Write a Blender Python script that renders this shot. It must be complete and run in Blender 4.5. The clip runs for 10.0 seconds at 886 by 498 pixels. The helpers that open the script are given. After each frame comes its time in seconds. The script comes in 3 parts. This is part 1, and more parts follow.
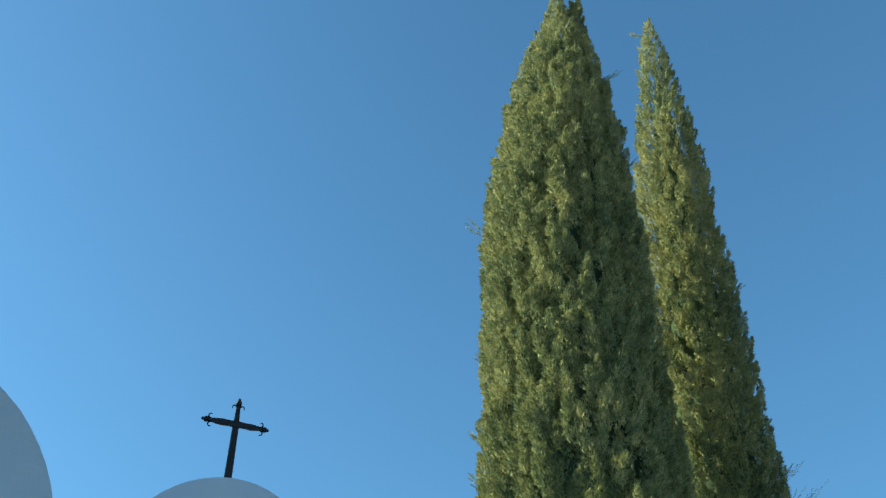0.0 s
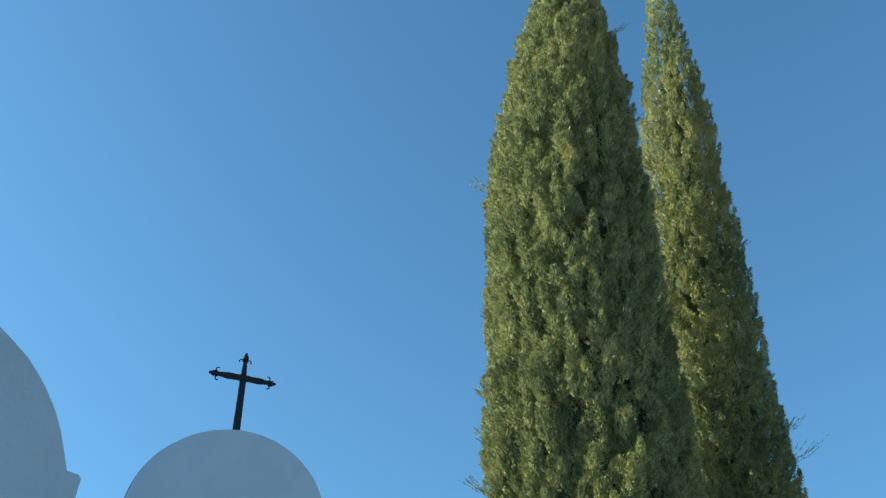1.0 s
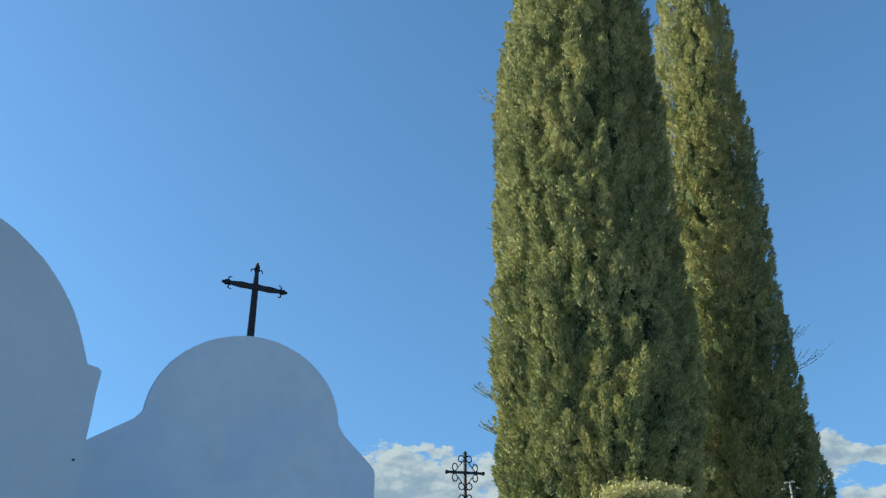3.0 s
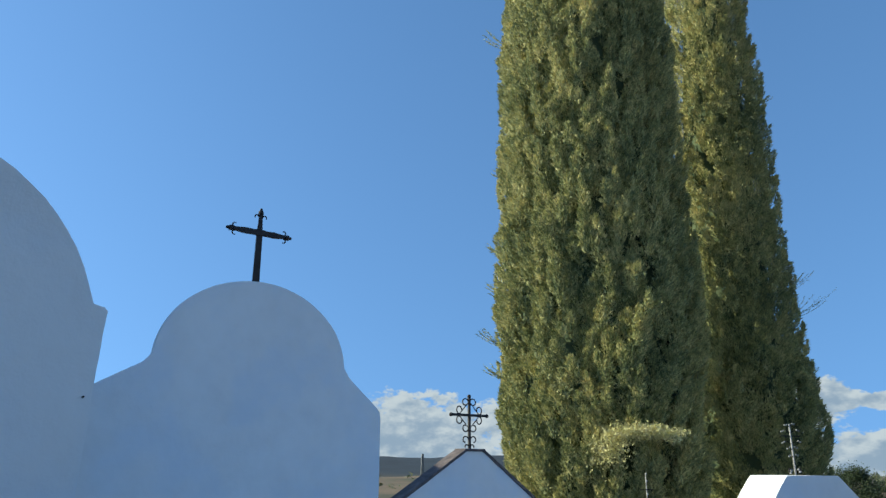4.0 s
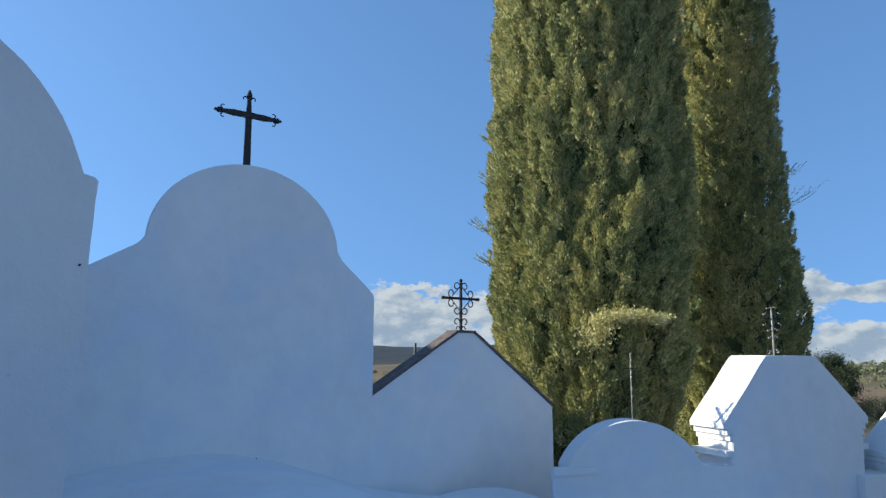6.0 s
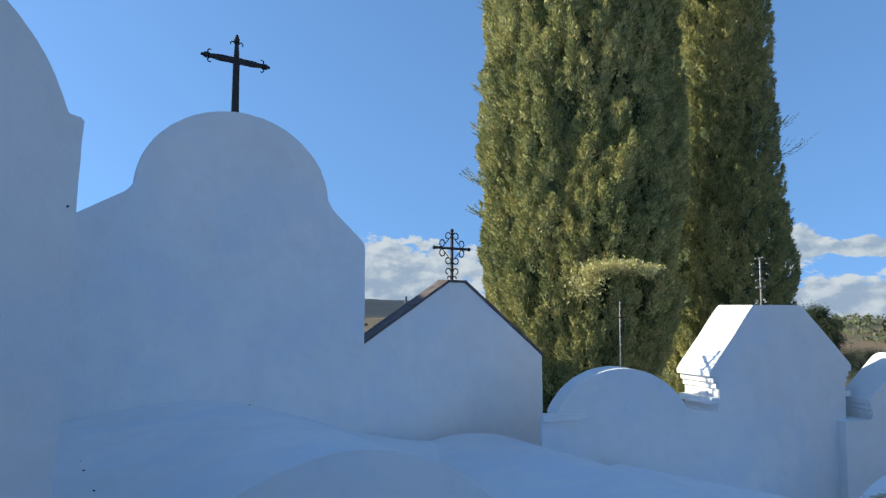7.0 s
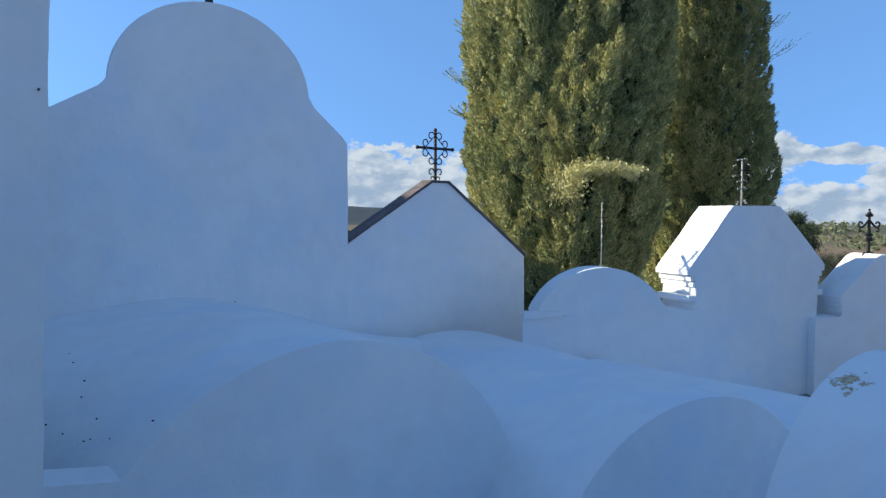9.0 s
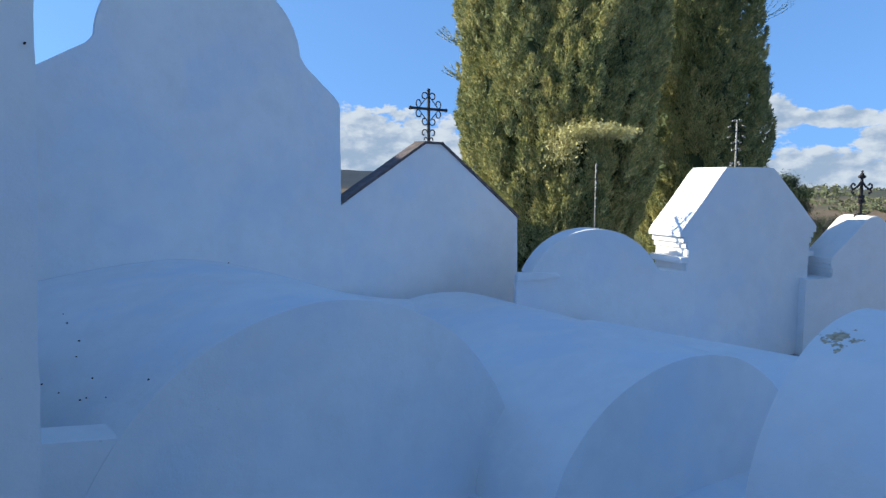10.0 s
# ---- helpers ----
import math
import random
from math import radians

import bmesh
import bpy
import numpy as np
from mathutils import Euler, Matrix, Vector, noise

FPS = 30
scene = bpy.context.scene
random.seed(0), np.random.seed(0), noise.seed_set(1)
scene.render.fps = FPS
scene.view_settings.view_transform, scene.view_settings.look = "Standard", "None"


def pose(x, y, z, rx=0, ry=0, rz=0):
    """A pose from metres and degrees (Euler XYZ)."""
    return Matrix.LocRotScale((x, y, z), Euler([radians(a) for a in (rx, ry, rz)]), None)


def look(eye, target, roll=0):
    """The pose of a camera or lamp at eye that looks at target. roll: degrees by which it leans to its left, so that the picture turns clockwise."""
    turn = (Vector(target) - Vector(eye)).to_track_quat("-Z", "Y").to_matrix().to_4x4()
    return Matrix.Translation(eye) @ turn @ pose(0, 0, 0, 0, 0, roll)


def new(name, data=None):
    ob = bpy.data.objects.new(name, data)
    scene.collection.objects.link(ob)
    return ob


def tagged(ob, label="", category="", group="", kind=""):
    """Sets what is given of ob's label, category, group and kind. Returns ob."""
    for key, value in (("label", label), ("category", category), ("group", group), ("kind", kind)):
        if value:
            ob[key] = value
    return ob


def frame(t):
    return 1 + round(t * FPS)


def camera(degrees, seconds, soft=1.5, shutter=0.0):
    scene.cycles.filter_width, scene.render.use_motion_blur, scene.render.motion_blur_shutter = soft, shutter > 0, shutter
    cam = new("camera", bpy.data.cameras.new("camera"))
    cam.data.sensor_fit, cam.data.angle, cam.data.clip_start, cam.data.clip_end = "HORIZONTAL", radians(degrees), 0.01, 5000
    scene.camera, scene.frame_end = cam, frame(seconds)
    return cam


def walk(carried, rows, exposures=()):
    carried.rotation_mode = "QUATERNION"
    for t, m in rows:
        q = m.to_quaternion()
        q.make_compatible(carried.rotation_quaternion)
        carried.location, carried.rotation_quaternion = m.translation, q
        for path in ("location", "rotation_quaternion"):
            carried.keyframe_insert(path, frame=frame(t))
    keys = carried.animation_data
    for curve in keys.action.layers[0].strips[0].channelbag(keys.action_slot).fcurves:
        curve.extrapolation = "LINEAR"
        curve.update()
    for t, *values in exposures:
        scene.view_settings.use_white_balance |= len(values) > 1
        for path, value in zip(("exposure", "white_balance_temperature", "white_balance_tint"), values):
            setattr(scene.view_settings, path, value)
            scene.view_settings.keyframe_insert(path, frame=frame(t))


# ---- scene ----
cam = camera(63.5, 10.0, soft=1.4)
PATH = [
    (0, (-0.007, 0.019, 1.963), (0.025, 1.737, 2.985), 0.2),
    (0.5, (-0.017, 0.036, 1.951), (0.011, 1.785, 2.921), 0.1),
    (1, (-0.003, 0.051, 1.933), (0.017, 1.823, 2.858), 0.1),
    (1.5, (0.02, 0.031, 1.922), (0.029, 1.829, 2.798), 0.2),
    (2, (0.035, 0.02, 1.901), (0.035, 1.843, 2.723), 0.2),
    (2.5, (0.028, 0.041, 1.888), (0.024, 1.886, 2.659), 0.2),
    (3.8, (0.021, 0.053, 1.852), (0.003, 1.958, 2.46), 0.0),
    (4, (0.024, 0.067, 1.849), (0.003, 1.981, 2.429), 0.1),
    (4.5, (0.026, 0.069, 1.832), (-0.005, 2.003, 2.34), 0.1),
    (5, (0.027, 0.075, 1.814), (0.0, 2.026, 2.254), 0.1),
    (5.5, (0.027, 0.075, 1.796), (0.013, 2.041, 2.161), 0.1),
    (7, (0.019, 0.092, 1.745), (0.046, 2.085, 1.909), 0.1),
    (7.5, (0.022, 0.091, 1.728), (0.062, 2.088, 1.832), 0.1),
    (8, (0.022, 0.096, 1.711), (0.074, 2.095, 1.743), 0.1),
    (8.5, (0.015, 0.092, 1.7), (0.08, 2.091, 1.68), 0.1),
    (9, (0.016, 0.099, 1.685), (0.091, 2.096, 1.591), 0.1),
    (9.5, (0.013, 0.103, 1.672), (0.099, 2.096, 1.524), 0.2),
    (10, (0.01, 0.104, 1.667), (0.105, 2.092, 1.472), 0.1),
]
EXPOSURES = [(0.0, 0.80, 5280, -19), (2.5, 0.88, 5380, -11), (4.5, 0.89, 5510, -1), (7.0, 0.98, 5560, 2), (10.0, 1.11, 5400, 4)]
walk(cam, [(t, look(eye, target, roll)) for t, eye, target, roll in PATH], EXPOSURES)

# ---- light ----
SUN_AZ, SUN_EL = 88.0, 24.5      # degrees to the left of straight ahead (+y), degrees up
SKY, SUN = 0.12, 4.3
to_sun = Vector((-math.sin(radians(SUN_AZ)) * math.cos(radians(SUN_EL)), math.cos(radians(SUN_AZ)) * math.cos(radians(SUN_EL)), math.sin(radians(SUN_EL))))
sun = new("sun", bpy.data.lights.new("sun", "SUN"))
sun.data.energy, sun.data.angle, sun.data.color = SUN, radians(0.53), (1.0, 0.80, 0.54)
sun.matrix_world = look((0, 0, 30), Vector((0, 0, 30)) - to_sun)


class Nodes:
    """Short hand for node trees."""

    def __init__(self, tree):
        self.tree = tree
        tree.nodes.clear()

    def add(self, kind, **kw):
        n = self.tree.nodes.new(kind)
        ins = kw.pop("ins", {})
        for k, v in kw.items():
            setattr(n, k, v)
        for k, v in ins.items():
            if hasattr(v, "is_output"):
                self.tree.links.new(v, n.inputs[k])
            else:
                n.inputs[k].default_value = v
        return n

    def math(self, op, a, b=0.0, c=0.0, clamp=False):
        return self.add("ShaderNodeMath", operation=op, use_clamp=clamp, ins={0: a, 1: b, 2: c}).outputs[0]

    def ramp(self, fac, stops):
        n = self.add("ShaderNodeValToRGB", ins={0: fac})
        e = n.color_ramp.elements
        while len(e) < len(stops):
            e.new(0.5)
        for el, (p, c) in zip(e, stops):
            el.position, el.color = p, (*c, 1) if len(c) == 3 else c
        return n.outputs[0]

    def mix(self, fac, a, b, blend="MIX"):
        return self.add("ShaderNodeMix", data_type="RGBA", blend_type=blend, ins={0: fac, 6: a, 7: b}).outputs[2]

    def noise(self, vec, scale, detail=4.0, rough=0.55):
        return self.add("ShaderNodeTexNoise", ins={"Vector": vec, "Scale": scale, "Detail": detail, "Roughness": rough}).outputs[0]

    def smooth(self, v, a, b, lo=0.0, hi=1.0):
        return self.add("ShaderNodeMapRange", interpolation_type="SMOOTHSTEP", ins={0: v, 1: a, 2: b, 3: lo, 4: hi}).outputs[0]


# sky with low cumulus banks
world = bpy.data.worlds.new("sky")
scene.world = world
world.use_nodes = True
w = Nodes(world.node_tree)
sky = w.add("ShaderNodeTexSky", sky_type="NISHITA", sun_disc=False, sun_elevation=radians(SUN_EL), sun_rotation=radians(-SUN_AZ), altitude=500, air_density=1.0, dust_density=0.5, ozone_density=2.5).outputs[0]
way = w.add("ShaderNodeTexCoord").outputs["Generated"]
# the clear upper air reaches well down to the horizon
clear = w.add("ShaderNodeVectorMath", operation="MULTIPLY_ADD", ins={0: way, 1: (1.0, 1.0, 0.75), 2: (0.0, 0.0, 0.38)}).outputs[0]
w.tree.links.new(w.add("ShaderNodeVectorMath", operation="NORMALIZE", ins={0: clear}).outputs[0], sky.node.inputs[0])
xyz = w.add("ShaderNodeSeparateXYZ", ins={0: way})
az = w.math("MULTIPLY", w.math("ARCTAN2", xyz.outputs[0], xyz.outputs[1]), 57.3)
el = w.math("MULTIPLY", w.math("ARCSINE", xyz.outputs[2]), 57.3)
flat = w.add("ShaderNodeCombineXYZ", ins={0: az, 1: w.math("MULTIPLY", el, 1.7), 2: 0.0}).outputs[0]
puff = w.noise(flat, 0.42, 7.0, 0.55)


def bank(a, e, ra, re):
    """A soft heap of cloud about azimuth a and elevation e, in degrees."""
    u = w.math("DIVIDE", w.math("SUBTRACT", az, a), ra)
    v = w.math("DIVIDE", w.math("SUBTRACT", el, e), re)
    return w.math("SUBTRACT", 1.0, w.math("SQRT", w.math("ADD", w.math("MULTIPLY", u, u), w.math("MULTIPLY", v, v))))


heap = bank(-3.0, 1.0, 10.0, 5.0)
# last two heaps lie behind the view, added to light the facing walls
for b in ((26.5, 4.2, 3.4, 1.7), (31.5, 4.3, 3.6, 0.8), (34.5, 2.7, 2.6, 1.1), (29.0, 0.4, 10.0, 1.9), (41.0, 3.2, 5.0, 1.4), (-60.0, 1.0, 14.0, 3.0), (75.0, 1.5, 16.0, 3.5), (140.0, 2.0, 30.0, 4.0), (-140.0, 2.0, 30.0, 4.0), (150.0, 9.0, 50.0, 11.0), (-155.0, 9.0, 40.0, 10.0)):
    heap = w.math("MAXIMUM", heap, bank(*b))
fray = w.noise(flat, 1.1, 5.0, 0.6)
dens = w.math("ADD", w.math("MULTIPLY", heap, 0.85), w.math("ADD", w.math("MULTIPLY", w.math("SUBTRACT", puff, 0.5), 1.45), w.math("MULTIPLY", w.math("SUBTRACT", fray, 0.5), 0.35)))
cover = w.smooth(dens, 0.05, 0.19)
shifted = w.add("ShaderNodeVectorMath", operation="ADD", ins={0: flat, 1: (-0.55, 0.75, 0.0)}).outputs[0]
relief = w.math("SUBTRACT", puff, w.noise(shifted, 0.42, 7.0, 0.55))
lit = w.smooth(w.math("ADD", w.math("MULTIPLY", relief, 2.6), w.math("SUBTRACT", 0.62, w.math("MULTIPLY", dens, 0.75))), -0.1, 0.75)
cloud = w.mix(lit, (1.55, 1.7, 1.9, 1), (3.05, 2.85, 2.62, 1))
total = w.mix(w.math("MULTIPLY", cover, 0.93), sky, cloud)
w.add("ShaderNodeOutputWorld", ins={0: w.add("ShaderNodeBackground", ins={0: total, 1: SKY}).outputs[0]})

# ---- materials ----


def material(name, rough=0.8, metal=0.0):
    m = bpy.data.materials.new(name)
    m.use_nodes = True
    n = Nodes(m.node_tree)
    b = n.add("ShaderNodeBsdfPrincipled", ins={"Roughness": rough, "Metallic": metal})
    n.add("ShaderNodeOutputMaterial", ins={0: b.outputs[0]})
    n.pos = n.add("ShaderNodeNewGeometry").outputs["Position"]
    return m, n, b


def bump(n, b, height, strength, distance):
    b_ = n.add("ShaderNodeBump", ins={"Strength": strength, "Distance": distance, "Height": height})
    n.tree.links.new(b_.outputs[0], b.inputs["Normal"])


def plaster(name, stain_at=None):
    """Limewash over rough render: white, faintly mottled, trowel waves and grit."""
    m, n, b = material(name, 0.92)
    big, mid, fine = n.noise(n.pos, 1.1, 4.0), n.noise(n.pos, 7.0, 5.0), n.noise(n.pos, 130.0, 3.0)
    col = n.ramp(n.math("ADD", n.math("MULTIPLY", big, 0.6), n.math("MULTIPLY", mid, 0.4)), [(0.3, (0.74, 0.74, 0.73)), (0.55, (0.82, 0.82, 0.81)), (0.75, (0.86, 0.86, 0.85))])
    streak = n.add("ShaderNodeMapping", ins={0: n.pos, 3: (9.0, 9.0, 0.9)}).outputs[0]
    col = n.mix(n.smooth(n.noise(streak, 1.0, 5.0), 0.6, 0.85, 0.0, 0.14), col, (0.66, 0.65, 0.63, 1))
    # broad bluish patches: blue sky light in shade, tinted into the white
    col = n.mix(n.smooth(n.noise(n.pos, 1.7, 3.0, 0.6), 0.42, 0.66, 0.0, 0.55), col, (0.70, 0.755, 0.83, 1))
    pits = n.smooth(n.noise(n.pos, 38.0, 2.0), 0.76, 0.80)
    col = n.mix(n.math("MULTIPLY", pits, 0.25), col, (0.42, 0.40, 0.37, 1))
    if stain_at:
        far = n.add("ShaderNodeVectorMath", operation="DISTANCE", ins={0: n.pos, 1: stain_at}).outputs["Value"]
        ragged = n.math("ADD", far, n.math("MULTIPLY", n.math("SUBTRACT", n.noise(n.pos, 20.0, 5.0, 0.7), 0.5), 0.40))
        col = n.mix(n.smooth(ragged, 0.055, 0.03), col, n.ramp(n.noise(n.pos, 55.0, 3.0), [(0.35, (0.30, 0.23, 0.13)), (0.6, (0.55, 0.46, 0.31))]))
    n.tree.links.new(col, b.inputs["Base Color"])
    h = n.math("ADD", n.math("MULTIPLY", mid, 1.0), n.math("MULTIPLY", fine, 0.12))
    bump(n, b, h, 0.35, 0.02)
    return m


def simple(name, stops, scale, rough=0.7, metal=0.0, bump_by=0.2, dist=0.004, detail=5.0):
    m, n, b = material(name, rough, metal)
    f = n.noise(n.pos, scale, detail)
    n.tree.links.new(n.ramp(f, stops), b.inputs["Base Color"])
    bump(n, b, n.noise(n.pos, scale * 4, 3.0), bump_by, dist)
    return m


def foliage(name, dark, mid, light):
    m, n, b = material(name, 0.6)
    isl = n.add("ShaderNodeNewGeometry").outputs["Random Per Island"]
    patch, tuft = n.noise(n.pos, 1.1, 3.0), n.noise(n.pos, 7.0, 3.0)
    # tuft noise on a tight ramp puts some lit-and-dark clump contrast into colour
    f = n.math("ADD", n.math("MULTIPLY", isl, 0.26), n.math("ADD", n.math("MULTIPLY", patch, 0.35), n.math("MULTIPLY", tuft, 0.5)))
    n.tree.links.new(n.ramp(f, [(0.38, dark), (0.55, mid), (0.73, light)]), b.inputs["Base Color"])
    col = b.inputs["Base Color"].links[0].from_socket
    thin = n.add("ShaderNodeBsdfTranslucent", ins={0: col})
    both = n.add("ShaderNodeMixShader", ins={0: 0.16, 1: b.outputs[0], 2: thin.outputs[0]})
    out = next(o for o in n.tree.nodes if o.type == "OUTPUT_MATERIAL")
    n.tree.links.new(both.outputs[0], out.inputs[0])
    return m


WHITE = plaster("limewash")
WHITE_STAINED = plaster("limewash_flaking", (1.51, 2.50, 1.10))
IRON = simple("black_iron", [(0.3, (0.012, 0.012, 0.014)), (0.7, (0.035, 0.03, 0.028))], 40.0, 0.55, 0.3)
WHITE_IRON = simple("white_painted_iron", [(0.3, (0.24, 0.24, 0.23)), (0.7, (0.4, 0.4, 0.38))], 60.0, 0.5)
ROOF = simple("weathered_tile", [(0.3, (0.07, 0.06, 0.06)), (0.55, (0.12, 0.10, 0.10)), (0.8, (0.2, 0.17, 0.16))], 14.0, 0.9, 0.0, 0.5, 0.01)
BARK = simple("cypress_bark", [(0.3, (0.05, 0.035, 0.025)), (0.7, (0.13, 0.1, 0.075))], 12.0, 0.95, 0.0, 0.8, 0.02)
# brighter than real cypress: part of the sunlight is in these tones
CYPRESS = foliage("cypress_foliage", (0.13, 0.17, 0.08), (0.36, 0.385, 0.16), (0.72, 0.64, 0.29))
# yellower foliage, lightened further to look sunlit
CYPRESS_PALE_LIT = foliage("cypress_pale_lit_foliage", (0.42, 0.42, 0.16), (0.60, 0.57, 0.25), (0.70, 0.65, 0.35))
# dark green that stands for shade deep in the crown
SHADE_CORE = simple("cypress_shade_core", [(0.3, (0.05, 0.075, 0.038)), (0.7, (0.10, 0.13, 0.06))], 9.0, 0.95)
OAK = foliage("evergreen_oak_foliage", (0.015, 0.028, 0.010), (0.035, 0.055, 0.018), (0.06, 0.085, 0.03))
OLIVE = foliage("scrub_foliage", (0.09, 0.11, 0.05), (0.14, 0.16, 0.08), (0.2, 0.21, 0.11))
SPECK = simple("dark_specks", [(0.3, (0.02, 0.018, 0.015)), (0.7, (0.05, 0.045, 0.04))], 90.0, 0.9)
STEEL = simple("galvanised_steel", [(0.3, (0.12, 0.13, 0.14)), (0.7, (0.2, 0.21, 0.22))], 3.0, 0.5, 0.6)

# land: dry earth near, grove and stubble on the far slopes
LAND, n, b = material("dry_hillside", 0.95)
broad, grain = n.noise(n.pos, 0.012, 5.0, 0.6), n.noise(n.pos, 0.25, 5.0, 0.65)
earth = n.ramp(broad, [(0.32, (0.04, 0.045, 0.02)), (0.45, (0.08, 0.07, 0.036)), (0.55, (0.17, 0.115, 0.065)), (0.68, (0.11, 0.09, 0.048))])
earth = n.mix(n.smooth(grain, 0.5, 0.68, 0.0, 0.65), earth, (0.1, 0.115, 0.05, 1))
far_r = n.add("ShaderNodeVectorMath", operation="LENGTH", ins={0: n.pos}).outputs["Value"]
# farthest ridge: the blue of distance haze is put into its colour
woods_haze = n.ramp(n.noise(n.pos, 0.02, 4.0), [(0.35, (0.006, 0.015, 0.026)), (0.65, (0.012, 0.025, 0.038))])
earth = n.mix(n.smooth(far_r, 800.0, 1000.0), earth, woods_haze)
near = n.ramp(n.noise(n.pos, 3.0, 6.0), [(0.35, (0.16, 0.13, 0.1)), (0.65, (0.32, 0.28, 0.22))])
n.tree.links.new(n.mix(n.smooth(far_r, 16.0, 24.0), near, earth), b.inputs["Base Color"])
bump(n, b, grain, 0.4, 0.3)

# ---- building blocks ----


def part(name, bm, mat, parent=None, label="", smooth=False):
    me = bpy.data.meshes.new(name)
    bmesh.ops.recalc_face_normals(bm, faces=bm.faces)
    bm.to_mesh(me)
    bm.free()
    if smooth:
        me.shade_smooth()
    me.materials.append(mat)
    ob = new(name, me)
    if parent:
        ob.parent = parent
    if label:
        ob["label"] = label
    return ob


def mesh_np(name, verts, faces, mat, parent=None, label="", smooth=False):
    me = bpy.data.meshes.new(name)
    me.vertices.add(len(verts))
    me.vertices.foreach_set("co", np.asarray(verts, np.float32).ravel())
    me.loops.add(faces.size)
    me.loops.foreach_set("vertex_index", faces.astype(np.int32).ravel())
    me.polygons.add(len(faces))
    me.polygons.foreach_set("loop_start", np.arange(0, faces.size, faces.shape[1], dtype=np.int32))
    me.update(calc_edges=True)
    if smooth:
        me.shade_smooth()
    me.materials.append(mat)
    ob = new(name, me)
    if parent:
        ob.parent = parent
    if label:
        ob["label"] = label
    return ob


def thing(name, at, label, category, group="", a=0.0):
    """An empty at the base of a thing; local x runs along its front, local y goes into it."""
    ob = new(name)
    ob.matrix_world = pose(at[0], at[1], at[2] if len(at) > 2 else 0.0, 0, 0, a)
    return tagged(ob, label, category, group)


def outline(points, step=0.05, wobble=0.004, seed=0.0):
    """A closed outline cut into short steps, with the unevenness of hand-laid plaster."""
    out = []
    for (x0, z0), (x1, z1) in zip(points, points[1:] + points[:1]):
        k = max(1, int(math.hypot(x1 - x0, z1 - z0) / step))
        for i in range(k):
            x, z = x0 + (x1 - x0) * i / k, z0 + (z1 - z0) * i / k
            d = noise.noise_vector(Vector((x * 3.1 + seed, seed, z * 3.1))) + 0.5 * noise.noise_vector(Vector((x * 11 + seed, 0, z * 11)))
            out.append((x + wobble * d.x, z + wobble * d.z))
    return out


def slab(points, y0, y1, soft=0.014, step=0.05, wobble=0.004, seed=0.0):
    """An outline in x and z, carried from y0 to y1, with rounded edges."""
    bm = bmesh.new()
    ring = outline(points, step, wobble, seed) if step else points
    front = [bm.verts.new((x, y0, z)) for x, z in ring]
    back = [bm.verts.new((x, y1, z)) for x, z in ring]
    bm.faces.new(front)
    bm.faces.new(back[::-1])
    for i in range(len(ring)):
        j = (i + 1) % len(ring)
        bm.faces.new((front[i], back[i], back[j], front[j]))
    if soft:
        rims = [e for e in bm.edges if len({round(v.co.y, 4) for v in e.verts}) == 1]
        bmesh.ops.bevel(bm, geom=rims, offset=soft, segments=2, profile=0.5, affect="EDGES", clamp_overlap=True)
    return bm


def arc(cx, cz, hw, h, a0=180.0, a1=0.0, k=28):
    return [(cx + hw * math.cos(radians(a0 + (a1 - a0) * i / k)), cz + h * math.sin(radians(a0 + (a1 - a0) * i / k))) for i in range(k + 1)]


def loft(profiles, jitter=0.006, seed=0.0, cap=True):
    """Profiles of equal length, lists of (x, y, z), skinned into a plastered vault."""
    bm = bmesh.new()
    rows = []
    for pr in profiles:
        row = []
        for x, y, z in pr:
            d = noise.noise(Vector((x * 1.9 + seed, y * 1.9, z * 1.9))) + 0.4 * noise.noise(Vector((x * 6 + seed, y * 6, z * 6)))
            row.append(bm.verts.new((x, y, z + jitter * d)))
        rows.append(row)
    for r0, r1 in zip(rows, rows[1:]):
        for i in range(len(r0) - 1):
            bm.faces.new((r0[i], r0[i + 1], r1[i + 1], r1[i]))
    if cap:
        bm.faces.new(rows[0])
        bm.faces.new(rows[-1][::-1])
    return bm


def tube(bm, pts, r, sides=7, r_end=None):
    """A round bar along points."""
    pts = [Vector(p) for p in pts]
    rings = []
    for i, p in enumerate(pts):
        d = (pts[min(i + 1, len(pts) - 1)] - pts[max(i - 1, 0)]).normalized()
        side = d.cross(Vector((0, 1, 0)) if abs(d.y) < 0.9 else Vector((1, 0, 0))).normalized()
        up = side.cross(d)
        rr = r if r_end is None else r + (r_end - r) * i / (len(pts) - 1)
        rings.append([bm.verts.new(p + rr * (math.cos(2 * math.pi * k / sides) * side + math.sin(2 * math.pi * k / sides) * up)) for k in range(sides)])
    for a, c in zip(rings, rings[1:]):
        for k in range(sides):
            bm.faces.new((a[k], a[(k + 1) % sides], c[(k + 1) % sides], c[k]))
    bm.faces.new(rings[0])
    bm.faces.new(rings[-1][::-1])
    return bm


def ball(bm, at, r, squash=1.0):
    bmesh.ops.create_uvsphere(bm, u_segments=10, v_segments=7, radius=r, matrix=Matrix.Translation(at) @ Matrix.Diagonal((1, 1, squash, 1)))
    return bm


def box(x0, x1, y0, y1, z0, z1, soft=0.006):
    bm = bmesh.new()
    bmesh.ops.create_cube(bm, size=1, matrix=Matrix.Translation(((x0 + x1) / 2, (y0 + y1) / 2, (z0 + z1) / 2)) @ Matrix.Diagonal((x1 - x0, y1 - y0, z1 - z0, 1)))
    if soft:
        bmesh.ops.bevel(bm, geom=bm.edges[:], offset=soft, segments=2, profile=0.5, affect="EDGES")
    return bm


